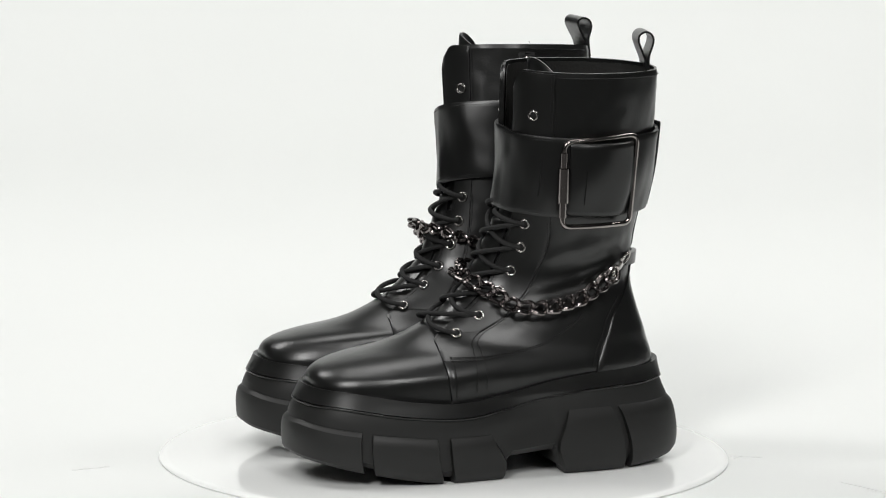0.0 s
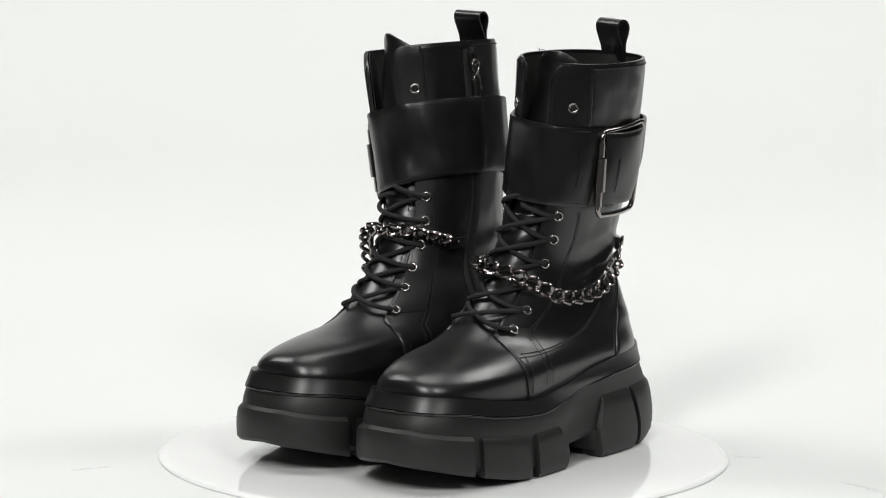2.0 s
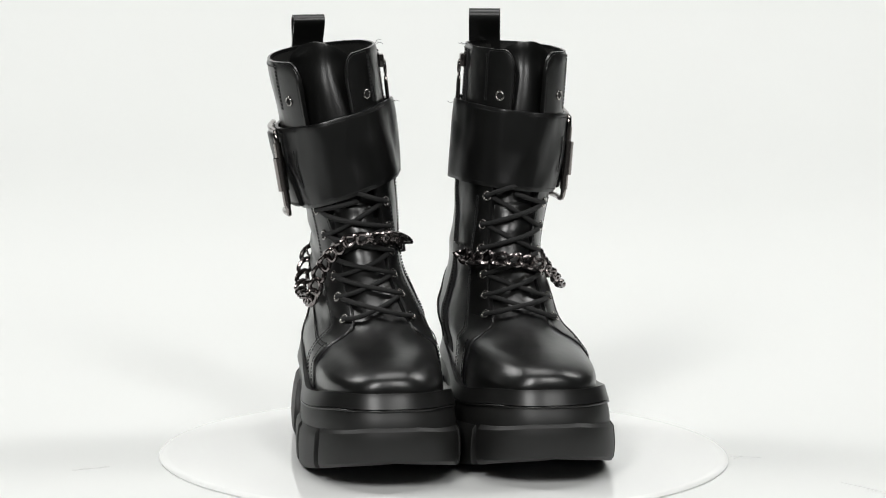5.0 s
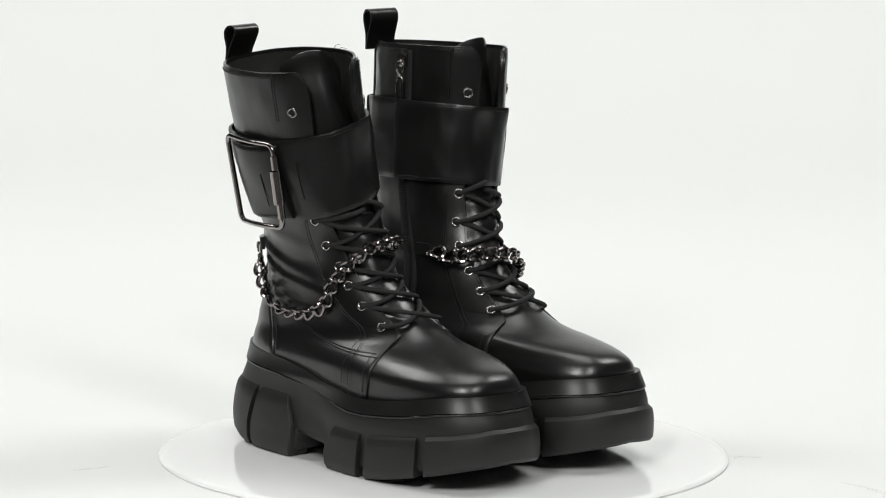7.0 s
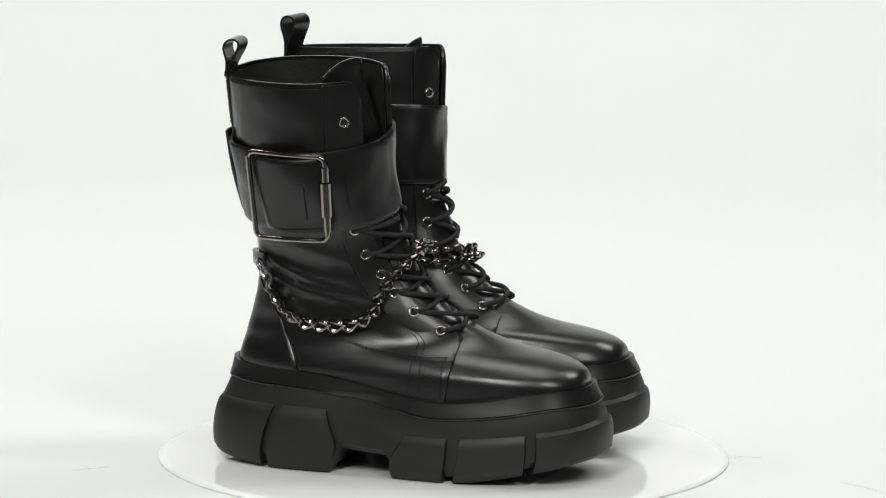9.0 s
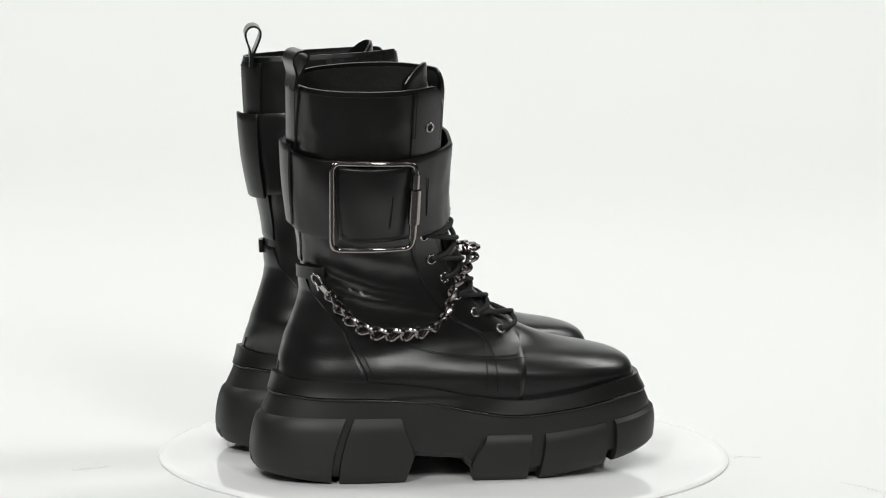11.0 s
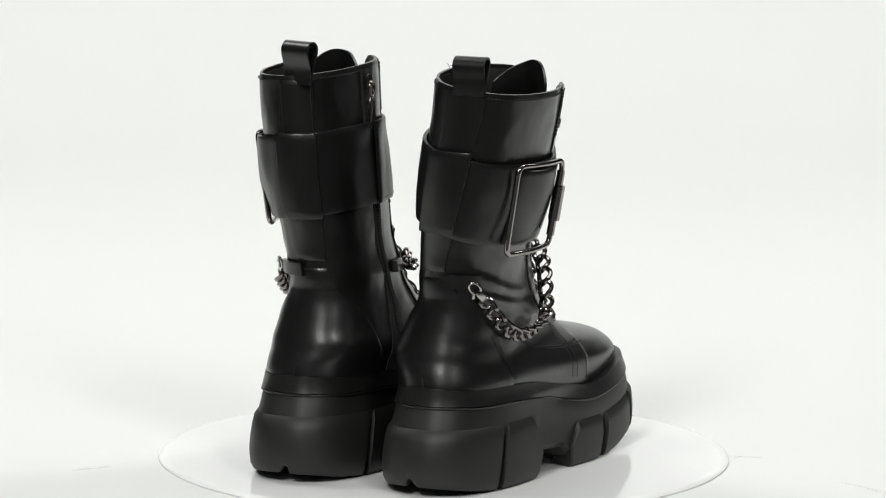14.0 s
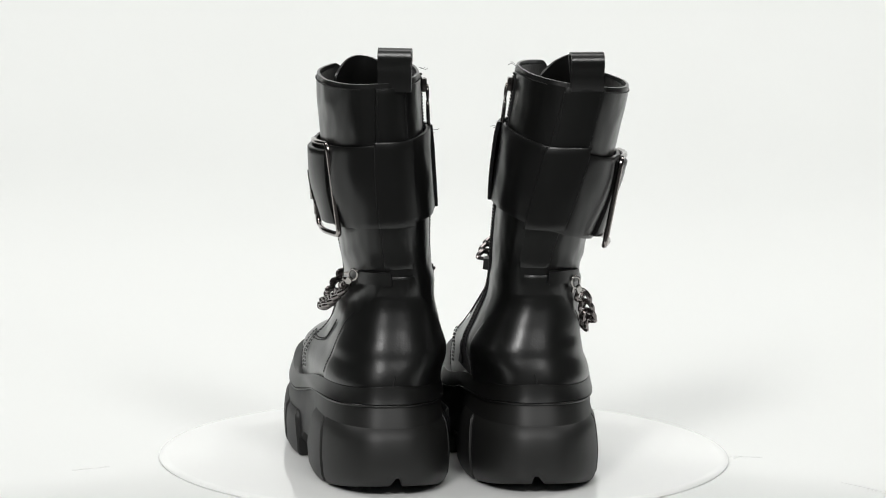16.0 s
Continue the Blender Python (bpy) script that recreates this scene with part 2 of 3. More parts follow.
def turntable():
    """Round white plate with a rounded rim."""
    def spun(name, prof, mat):
        verts, faces, n, m = [], [], 160, len(prof)
        for r, z in prof:
            for k in range(n):
                g = 2 * math.pi * k / n
                verts.append((r * math.cos(g), r * math.sin(g), z))
        for j in range(m - 1):
            for k in range(n):
                k2 = (k + 1) % n
                faces.append((j * n + k, j * n + k2, (j + 1) * n + k2, (j + 1) * n + k))
        return mesh_of(name, verts, faces, mat, 30)
    table = tagged(new("turntable"), "round glossy white acrylic turntable under the boots", "turntable")
    part("top_plate", spun("top_plate", [(0.0, 0.0), (0.12, 0.0), (0.1930, 0.0), (0.1960, -0.0003), (0.1982, -0.0010), (0.1994, -0.0020), (0.1992, -0.0026), (0.0, -0.0026)], ACRYLIC), table)
    part("base_ring", spun("base_ring", [(0.185, -0.0027), (0.1990, -0.0027), (0.1990, -0.0032), (0.185, -0.0032), (0.185, -0.0027)], PAPER), table)
    return table


# ---- the sole ----
RAND_TOP = [(0, 0.0730), (25, 0.0710), (44, 0.0700), (63, 0.0692), (75, 0.0666), (83, 0.0630), (89, 0.0583), (92.5, 0.0558), (98, 0.0545), (104, 0.0548), (110, 0.0562), (118, 0.0582), (130, 0.0615), (145, 0.0642), (170, 0.0655), (180, 0.0658)]
GROOVE = [(0, 0.0593), (24, 0.0590), (41, 0.0577), (66, 0.0569), (78, 0.0547), (86, 0.0505), (91, 0.0453), (97.8, 0.0434), (108, 0.0447), (120, 0.0473), (130, 0.0500), (143, 0.0525), (167, 0.0538), (180, 0.0540)]
UNDER = [(0, 0.0060), (20, 0.0048), (50, 0.0004), (56, 0.0), (75, 0.0), (103, 0.0), (112, 0.0018), (126, 0.0066), (135, 0.0095), (155, 0.0152), (180, 0.0190)]


def fold(phi):
    """The angle on the outer half that mirrors phi."""
    phi = phi % 360
    return 360 - phi if phi > 180 else phi


def between(table, phi):
    phi = fold(phi)
    return glide(table, phi, 1)


def steps(table, phi):
    """Straight steps from entry to entry."""
    phi = fold(phi)
    for (a, p), (b, q) in zip(table, table[1:]):
        if phi <= b:
            return p + (q - p) * (phi - a) / (b - a)
    return table[-1][1]


ARCH = [(0, 0.0), (76.2, 0.0), (79, 0.0178), (88.4, 0.0148), (89.6, 0.0), (180, 0.0)]


def notch(phi):
    """The small cut under the back edge."""
    d = abs((phi + 1.5 + 180) % 360 - 180)
    return 0.0055 if d < 1.0 else max(0.0, 0.0055 * (1.9 - d) / 0.9)


def sole_core(side):
    """Midsole between the grooved line and the tread, arched underneath."""
    angles = [i * 1.0 for i in range(0, 181)]
    verts, faces, rows = [], [], 9
    ring_ = angles + [360 - a for a in reversed(angles[1:-1])]
    n = len(ring_)
    for j in range(rows):
        v = j / (rows - 1)
        for a in ring_:
            top = between(GROOVE, a) + 0.001
            low = max(between(UNDER, a) + 0.0035, steps(ARCH, a))
            z = top + (low - top) * v
            off = -0.0006 - 0.0024 * min(v * 2.2, 1) ** 2 - (0.004 if j == rows - 1 else 0)
            verts.append(at("sole", side, a, z, off))
    for j in range(rows - 1):
        for i in range(n):
            k = (i + 1) % n
            faces.append((j * n + i, j * n + k, (j + 1) * n + k, (j + 1) * n + i))
    for base in (0, (rows - 1) * n):
        for i in range(180):
            a, b = i, i + 1
            c, d = (n - i - 1) % n if i + 1 < 180 else 180, (n - i) % n
            if i + 1 >= 180:
                c = 180
            else:
                c = n - i - 1
            quad = [base + a, base + b, base + c, base + d]
            quad = list(dict.fromkeys(quad))
            if len(quad) > 2:
                faces.append(tuple(quad))
    return mesh_of("midsole", verts, faces, RUBBER, 35)


def tread(side, a0t, a0b, a1t, a1b, top, n, waist=0.0, wrap=False):
    """One lug: angles of its ends at the top and at the bottom, and the height of its top."""
    def fn(u, v):
        lo, hi = a0b + (a0t - a0b) * v, a1b + (a1t - a1b) * v
        hi += waist * (1 - abs(2 * v - 0.85)) if waist > 0 else 0
        lo += waist * (1 - abs(2 * v - 0.7)) if waist < 0 else 0
        phi = lo + (hi - lo) * u
        z0 = between(UNDER, phi) + notch(phi)
        z1 = top(fold(phi)) if callable(top) else top
        return phi, z0 + (z1 - z0) * v
    def swell(u, v):
        return -0.0022 * max(0, (v - 0.86) / 0.14) ** 1.5 - 0.0022 * max(0, (0.06 - v) / 0.06)
    return patch("sole", side, fn, n, 8, 0.0003, 0.016, bevel=0.0012, flare=swell)


def build_sole(side, boot):
    sole = part("sole", sole_core(side), boot, "thick black matte rubber platform sole")
    rand = patch("sole", side, lambda u, v: (360 * u, between(GROOVE, 360 * u) + 0.0012 + (between(RAND_TOP, 360 * u) - between(GROOVE, 360 * u) - 0.0012) * v), 180, 6, 0.0010, 0.0065, loop=True, bevel=0.0011)
    part("rand", mesh_of("rand", *rand, RAND, 50), sole, "smooth black rubber band round the upper")
    lip = [at("sole", side, 2.0 * k, between(GROOVE, 2.0 * k) + 0.0004, 0.0002) for k in range(180)]
    part("welt_line", mesh_of("welt_line", *tube(lip, 0.0008, 6, closed=True), RAND, 60), sole)
    front_top = lambda a: 0.0380 + (min(a, 168) - 129) * 0.00017
    mid_top = lambda a: 0.0318 + max(0, a - 103) * 0.00021
    part("tread_lug", mesh_of("tread_lug", *tread(side, -57, -51.5, 57, 51.5, 0.0470, 150), RUBBER, 30), sole)
    part("tread_lug", mesh_of("tread_lug", *tread(side, 131.8, 133.0, 228.2, 227.0, front_top, 64), RUBBER, 30), sole)
    for mirror in (1, -1):
        for spec in ((59.8, 54.4, 74.8, 75.2, 0.0467, 14, 3.6), (90.2, 89.4, 101.4, 101.2, 0.0322, 12, -0.8), (105.2, 104.5, 127.6, 128.8, mid_top, 16, 0.0)):
            a0t, a0b, a1t, a1b, top, n, waist = spec
            if mirror < 0:
                got = tread(side, 360 - a1t, 360 - a1b, 360 - a0t, 360 - a0b, top, n, -waist)
            else:
                got = tread(side, a0t, a0b, a1t, a1b, top, n, waist)
            part("tread_lug", mesh_of("tread_lug", *got, RUBBER, 30), sole)
    return sole


# ---- the upper ----
def angle_at(side, z, y):
    """The angle on the outer front of the upper at which the skin passes y at height z."""
    yb, yf, yc, w, tp, oc, nf, nb = ring("upper", side, z)
    return 180 - math.degrees(math.acos(min(1.0, (yc - y) / (yc - yf)) ** (nf / 2)))


def front_edges(side, z):
    """Angles at which the outer and the inner quarter end beside the tongue."""
    rise = min(max((z - 0.125) / 0.05, 0), 1)
    high = [(0.0975, 149.0), (0.105, 152.0), (0.125, 151.0), (0.2, 150.0), (0.3, 151.0)]
    if z < 0.0975:
        o = angle_at(side, z, -0.0290 - 0.0040 * min(1, max(0, (z - 0.052) / 0.03)))
        o += (149.0 - o) * max(0, (z - 0.0925) / 0.005) ** 2
    else:
        o = glide(high, z, 1)
    i = 360 - o
    if z > 0.1:
        i -= 3.0 * min((z - 0.1) / 0.03, 1)
    if side < 0:
        o -= 16.0 * rise
    flap = min(max((z - 0.205) / 0.022, 0), 1)
    return o + (10.0 if side > 0 else 6.0) * flap, i - 11.0 * flap


def top_line(side, phi):
    s, c = math.sin(radians(phi)), math.cos(radians(phi))
    return 0.2795 - 0.002 * s - 0.002 * c if side > 0 else 0.2775 - 0.0060 * s - 0.0012 * c


def build_upper(side, boot):
    # foot, vamp and the inside, up to the ankle
    n, verts, faces = 128, [], []
    heights = [0.050, 0.056, 0.062] + [0.066 + 0.0012 * k for k in range(36)] + [0.1105 + 0.005 * k for k in range(12)]
    for z in heights:
        for k in range(n):
            verts.append(at("upper", side, 360 * k / n, z, -0.0014))
    m = len(heights)
    for j in range(m - 1):
        for k in range(n):
            k2 = (k + 1) % n
            faces.append((j * n + k, j * n + k2, (j + 1) * n + k2, (j + 1) * n + k))
    faces.append(tuple((m - 1) * n + k for k in range(n)))
    part("vamp", mesh_of("vamp", verts, faces, LEATHER, 60), boot, "smooth polished black leather toe and vamp")

    def creases(u, v):
        phi, z = quarter(u, v)
        away = 0.0
        for a0, z0, slope, wide, high in ((64, 0.1395, -0.00030, 0.0040, 0.0024), (74, 0.1275, -0.00026, 0.0034, 0.0020), (68, 0.1335, -0.00028, 0.0024, -0.0008), (80, 0.1540, -0.00022, 0.0050, 0.0012), (-70, 0.1400, 0.0002, 0.006, 0.0010)):
            d = (z - z0 - slope * (phi - a0)) / wide
            away += high * math.exp(-d * d) * math.exp(-((phi - a0) / 34) ** 2)
        away += 0.0006 * noise.noise(Vector((phi * 0.05, z * 40, side * 7.0))) + 0.0003 * noise.noise(Vector((phi * 0.11, z * 95, side * 3.0 + 9)))
        return away

    # quarters: from the outer lace edge round the back to the inner one
    def quarter(u, v):
        z = 0.0515 + 0.2285 * v
        for _ in range(3):
            o, i = front_edges(side, z)
            phi = o + (i - 360 - o) * u
            top = top_line(side, phi)
            near = min(abs(phi - o), abs(phi - (i - 360)))
            if near < 15:
                top -= 0.017 * (1 - math.sqrt(max(0, 1 - (1 - near / 15) ** 2)))
            z = 0.0515 + (top - 0.0515) * v
        return phi, z
    part("shaft", mesh_of("shaft", *patch("upper", side, quarter, 140, 80, 0.0, 0.0024, bevel=0.0007, flare=creases), LEATHER, 50), boot, "tall black leather shaft with open lace front")
    part("lining", mesh_of("lining", *patch("upper", side, lambda u, v: (quarter(0.02 + 0.96 * u, v)[0], 0.165 + (quarter(0.02 + 0.96 * u, v)[1] - 0.1675) * v), 90, 10, -0.0026, 0.001), LINING, 50), boot, "wrinkled black lining")
    # tongue, standing above the top line
    mid = 180 if side > 0 else 172
    def tongue(u, v):
        phi = mid - 66 + 132 * u
        z = 0.158 + (0.2862 - 0.158 - 0.013 * abs(2 * u - 1) ** 4) * v
        return phi, z
    part("tongue_pad", mesh_of("tongue_pad", *patch("upper", side, lambda u, v: (mid - 27 + 54 * u, 0.104 + 0.071 * v), 24, 24, 0.0002, 0.004, bevel=0.0015, flare=lambda u, v: 0.0011 * math.sin(math.pi * u) * math.sin(math.pi * v) ** 0.5 - 0.0030 * max(0, (0.16 - v) / 0.16) - 0.0022 * max(0, (v - 0.75) / 0.25) + 0.0004 * math.sin(26 * v + 2 * u)), LEATHER, 60), boot, "padded lower part of the leather tongue")
    part("tongue", mesh_of("tongue", *patch("upper", side, tongue, 40, 22, -0.0042, 0.0022, flare=lambda u, v: -0.0125 * min(max(0, (v - 0.40) / 0.5), 1) ** 1.3 * (1 - 0.45 * abs(2 * u - 1) ** 3) + 0.0010 * math.sin(9 * v + 3 * u)), LEATHER, 60), boot, "soft black leather tongue above the lacing")
    # lace facings
    for k, (lo, name) in enumerate(((0, "lace_facing"), (1, "lace_facing"))):
        seam = [(0.0970, 128.5), (0.109, 122.5), (0.128, 117), (0.152, 111.5), (0.20, 115 if side > 0 else 106), (0.30, 118 if side > 0 else 106)]
        within = [(0.0900, 237.5), (0.109, 233.5), (0.147, 230.0), (0.175, 226.5), (0.30, 229.0)]
        def facing(u, v, k=k):
            z = 0.099 + (0.2745 - 0.099) * v
            for _ in range(2):
                o, i = front_edges(side, z)
                a = glide(seam, z, 1)
                b = o - 0.6
                if k:
                    a, b = glide(within, z, 1), i + 0.6
                phi = a + (b - a) * u
                near = abs(phi - b) + 0.8
                top = top_line(side, phi) - 0.0012
                if near < 15:
                    top -= 0.017 * (1 - math.sqrt(max(0, 1 - (1 - near / 15) ** 2)))
                z = 0.099 + (top - 0.099) * v
            return phi, z
        part(name, mesh_of(name, *patch("upper", side, facing, 12, 50, 0.0010, 0.0012, bevel=0.0005), LEATHER, 50), boot)
    # heel counter with its tab
    half = [(0.055, 86), (0.0725, 84), (0.087, 79), (0.1078, 65), (0.120, 46), (0.129, 30), (0.132, 26), (0.140, 20), (0.1450, 17)]
    part("heel_counter", mesh_of("heel_counter", *patch("upper", side, lambda u, v: ((2 * u - 1) * glide(half, 0.06 + 0.0848 * v, 1) - 4 * v, 0.06 + 0.0848 * v), 44, 40, 0.0013, 0.0016, flare=lambda u, v: 0.0003 * math.exp(-((v - 0.93) / 0.05) ** 2) - 0.0007 * math.exp(-((v - 0.835) / 0.012) ** 2)), LEATHER, 60), boot, "polished black leather heel counter")
    part("heel_seam", mesh_of("heel_seam", *tube([at("upper", side, -1, z, 0.0015) for z in (0.0705, 0.0735, 0.0765, 0.079)], 0.0006, 6), THREAD, 60), boot)
    # small leather keeper for the chain
    part("chain_keeper", mesh_of("chain_keeper", *patch("upper", side, lambda u, v: (4 + 40 * u, 0.1395 + 0.009 * v), 14, 3, 0.0045, 0.003, bevel=0.0008), LEATHER, 50), boot)
    # back strip and pull loop
    part("back_strip", mesh_of("back_strip", *patch("upper", side, lambda u, v: (strip_mid(side, v) + 33 * (u - 0.5), 0.150 + (0.2745 - 0.150) * v), 10, 26, 0.0014, 0.0016), LEATHER, 50), boot)
    m = frame_at("upper", side, strip_mid(side, 1), 0.272, 0.0012)
    if side > 0:
        m = m @ pose(0, 0, 0, 0, 34, 0)
    prof = [(0.0, 0.0), (0.0002, 0.006), (0.0010, 0.012), (0.0040, 0.0195), (0.0046, 0.0245), (0.0022, 0.0283), (-0.0024, 0.0290), (-0.0062, 0.0262), (-0.0070, 0.0215), (-0.0052, 0.0150), (-0.0030, 0.0080), (-0.0026, 0.0)]
    line = curve_through(prof, 4)
    verts, faces = [], []
    sgn = 1 if (m.to_3x3() @ Vector((0, 1, 0))).z > 0 else -1
    for w in (-0.0112, 0.0112):
        for t in (0, 1):
            for q, (a, b) in enumerate(line):
                p0, p1 = line[max(q - 1, 0)], line[min(q + 1, len(line) - 1)]
                d = Vector((p1[0] - p0[0], p1[1] - p0[1]))
                d.normalize()
                lean, tall = (0.08, 1.0) if side > 0 else (0.20, 0.88)
                verts.append(m @ Vector((w, sgn * (b * tall + t * 0.0014 * d.x), a - lean * b - t * 0.0014 * d.y)))
    c = len(line)
    for q in range(c - 1):
        faces += [(q, q + 1, 2 * c + q + 1, 2 * c + q), (c + q, c + q + 1, 3 * c + q + 1, 3 * c + q), (q, q + 1, c + q + 1, c + q), (2 * c + q, 2 * c + q + 1, 3 * c + q + 1, 3 * c + q)]
    faces += [(0, c, 3 * c, 2 * c), (c - 1, 2 * c - 1, 4 * c - 1, 3 * c - 1)]
    part("pull_loop", mesh_of("pull_loop", verts, faces, LEATHER, 50), boot, "black leather pull loop at the back")


def strip_mid(side, v):
    """The angle of the back strip's middle, from the ankle (0) to the top line (1)."""
    return -6 - 9 * v if side > 0 else -12 + 16 * v


def strap_top(side, phi):
    s, c = math.sin(radians(phi)), math.cos(radians(phi))
    return 0.2378 - 0.0045 * s - 0.0010 * c if side > 0 else 0.2340 - 0.0095 * s - 0.0025 * c


def strap_low(side, phi):
    s, c = math.sin(radians(phi)), math.cos(radians(phi))
    return 0.1820 - 0.0040 * s - 0.0012 * c if side > 0 else 0.1790 - 0.0112 * s - 0.0022 * c


def strap_swell(side, phi, v):
    """How far the strap bulges off the shaft."""
    f = 0.0030 * max(0, 1 - (274 - phi) / 22) ** 2 - 0.0026 * max(0, 1 - abs(phi - 172) / 50)
    return f + 0.0006 * math.sin(phi * 0.11 + 4 * v) * (0.5 + v) + 0.0010 * noise.noise(Vector((phi * 0.035, v * 1.6, 3.0 * side))) + 0.0006 * noise.noise(Vector((phi * 0.09, v * 3.5, 5.0 * side)))


def build_strap(side, boot):
    def fn(u, v):
        phi = 274 + (-88 - 274) * u
        return phi, strap_low(side, phi) + (strap_top(side, phi) - strap_low(side, phi)) * v
    flare = lambda u, v: strap_swell(side, 274 - 362 * u, v)
    strap = part("ankle_strap", mesh_of("ankle_strap", *patch("upper", side, fn, 110, 12, 0.0042, 0.0026, flare=flare, bevel=0.0004), SUEDE, 50), boot, "wide black leather strap with a large buckle")
    part("strap_keeper", mesh_of("strap_keeper", *patch("upper", side, lambda u, v: (strip_mid(side, 0.25 + 0.4 * v) + 34 * (u - 0.5), strap_low(side, -11) - 0.0012 + (strap_top(side, -11) - strap_low(side, -11) + 0.0024) * v), 10, 10, 0.0062, 0.0018), SUEDE, 50), strap)
    # strap end folded through the buckle
    a0, a1 = (60, 104) if side > 0 else (58, 106)
    def tail(u, v):
        phi = a0 + (a1 - a0) * u
        lo, hi = strap_low(side, phi) + 0.0022, strap_top(side, phi) - 0.0030
        return phi, lo + (hi - lo) * v
    part("strap_end", mesh_of("strap_end", *patch("upper", side, tail, 26, 12, 0.0062, 0.0032, flare=lambda u, v: 0.0036 * math.sin(math.pi * u) ** 0.7 + 0.0005 * math.sin(7 * u + 5 * v), bevel=0.001), SUEDE, 50), strap, "folded strap end")
    # nothing is cut: raised black lines give the slots' shade
    for phi, z0, z1, o in ((92 if side > 0 else 90, 0.22, 0.62, 0.0102), (127 if side > 0 else 121, 0.26, 0.72, 0.0046)):
        lo, hi = strap_low(side, phi), strap_top(side, phi)
        pts = [at("upper", side, phi, lo + (hi - lo) * (z0 + (z1 - z0) * k / 8), o) for k in range(9)]
        part("slot_shade", mesh_of("slot_shade", *tube(pts, 0.0004, 5), HOLE_SHADE, 60), strap, "dark line for the shade in a cut slot")
    # buckle: wire frame, roller and sleeve
    if side > 0:
        ft, fb, rt, rb = (0.0452, 0.0500, 0.2308), (0.0412, 0.0505, 0.1715), (0.0408, 0.1050, 0.2340), (0.0322, 0.1032, 0.1712)
    else:
        ft, fb, rt, rb = (0.0620, 0.0512, 0.2220), (0.0518, 0.0516, 0.1630), (0.0570, 0.1082, 0.2234), (0.0462, 0.1052, 0.1624)
    corners = [Vector((side * a, b, c * 0.991)) for a, b, c in (ft, rt, rb, fb)]
    out = Vector((side * 1.0, 0, 0))
    path = []
    for k in range(4):
        p, c, q = corners[k - 1], corners[k], corners[(k + 1) % 4]
        e0, e1 = c + (p - c).normalized() * 0.006, c + (q - c).normalized() * 0.006
        for j in range(7):
            t = j / 6
            path.append(e0.lerp(c, t).lerp(c.lerp(e1, t), t))
        for j in range(1, 8):
            t = j / 8
            f1 = q + (c - q).normalized() * 0.006
            arch = 0.0030 * math.sin(math.pi * t) if k in (0, 2) else 0.0
            path.append(e1.lerp(f1, t) + out * arch)
    buckle = part("buckle", mesh_of("buckle", *tube(path, 0.0019, 10, closed=True), GUNMETAL, 60), strap, "large polished gunmetal buckle frame")
    up = (corners[0] - corners[3]).normalized()
    bar = lambda a, b: [corners[3].lerp(corners[0], a + (b - a) * k / 4) for k in range(5)]
    part("roller", mesh_of("roller", *tube(bar(0.12, 0.88), 0.0027, 14), GUNMETAL, 40), buckle)
    sleeve = tube([p + out * 0.0006 for p in bar(0.30, 0.70)], 0.0040, 14)
    part("sleeve", mesh_of("sleeve", *sleeve, GUNMETAL, 40), buckle)


def eyelet_mesh():
    verts, faces, n, k = [], [], 24, 8
    for i in range(n):
        a = 2 * math.pi * i / n
        for j in range(k):
            b = 2 * math.pi * j / k
            r = 0.00295 + 0.00085 * math.cos(b)
            verts.append((r * math.cos(a), r * math.sin(a), 0.0008 * math.sin(b)))
    for i in range(n):
        for j in range(k):
            faces.append((i * k + j, ((i + 1) % n) * k + j, ((i + 1) % n) * k + (j + 1) % k, i * k + (j + 1) % k))
    return mesh_of("eyelet", verts, faces, EYELET, 60)


# Solid black disc that stands in for the shade inside an eyelet.
def disc_mesh():
    n = 16
    verts = [(0.0024 * math.cos(2 * math.pi * k / n), 0.0024 * math.sin(2 * math.pi * k / n), z) for z in (0.0002, -0.0006) for k in range(n)]
    faces = [tuple(range(n)), tuple(range(n, 2 * n))] + [(k, (k + 1) % n, n + (k + 1) % n, n + k) for k in range(n)]
    return mesh_of("eyelet_shade", verts, faces, HOLE_SHADE, 40)


EYES = {
    1: ([(138.5, 0.0979), (137.8, 0.1095), (136.8, 0.1255), (133.7, 0.1394), (132.6, 0.1560), (134.5, 0.1725), (136.2, 0.2490)],
        [(216.0, 0.1007), (213.0, 0.1122), (213.5, 0.1249), (216.8, 0.1419), (217.8, 0.1582), (213.6, 0.1784), (210.4, 0.2497)]),
    -1: ([(141.0, 0.0995), (139.4, 0.1122), (137.0, 0.1250), (133.0, 0.1376), (125.6, 0.1516), (121.8, 0.1689), (122.5, 0.2459)],
         [(215.0, 0.1007), (212.7, 0.1140), (212.9, 0.1266), (216.3, 0.1417), (218.0, 0.1583), (218.4, 0.1753), (218.6, 0.2515)]),
}


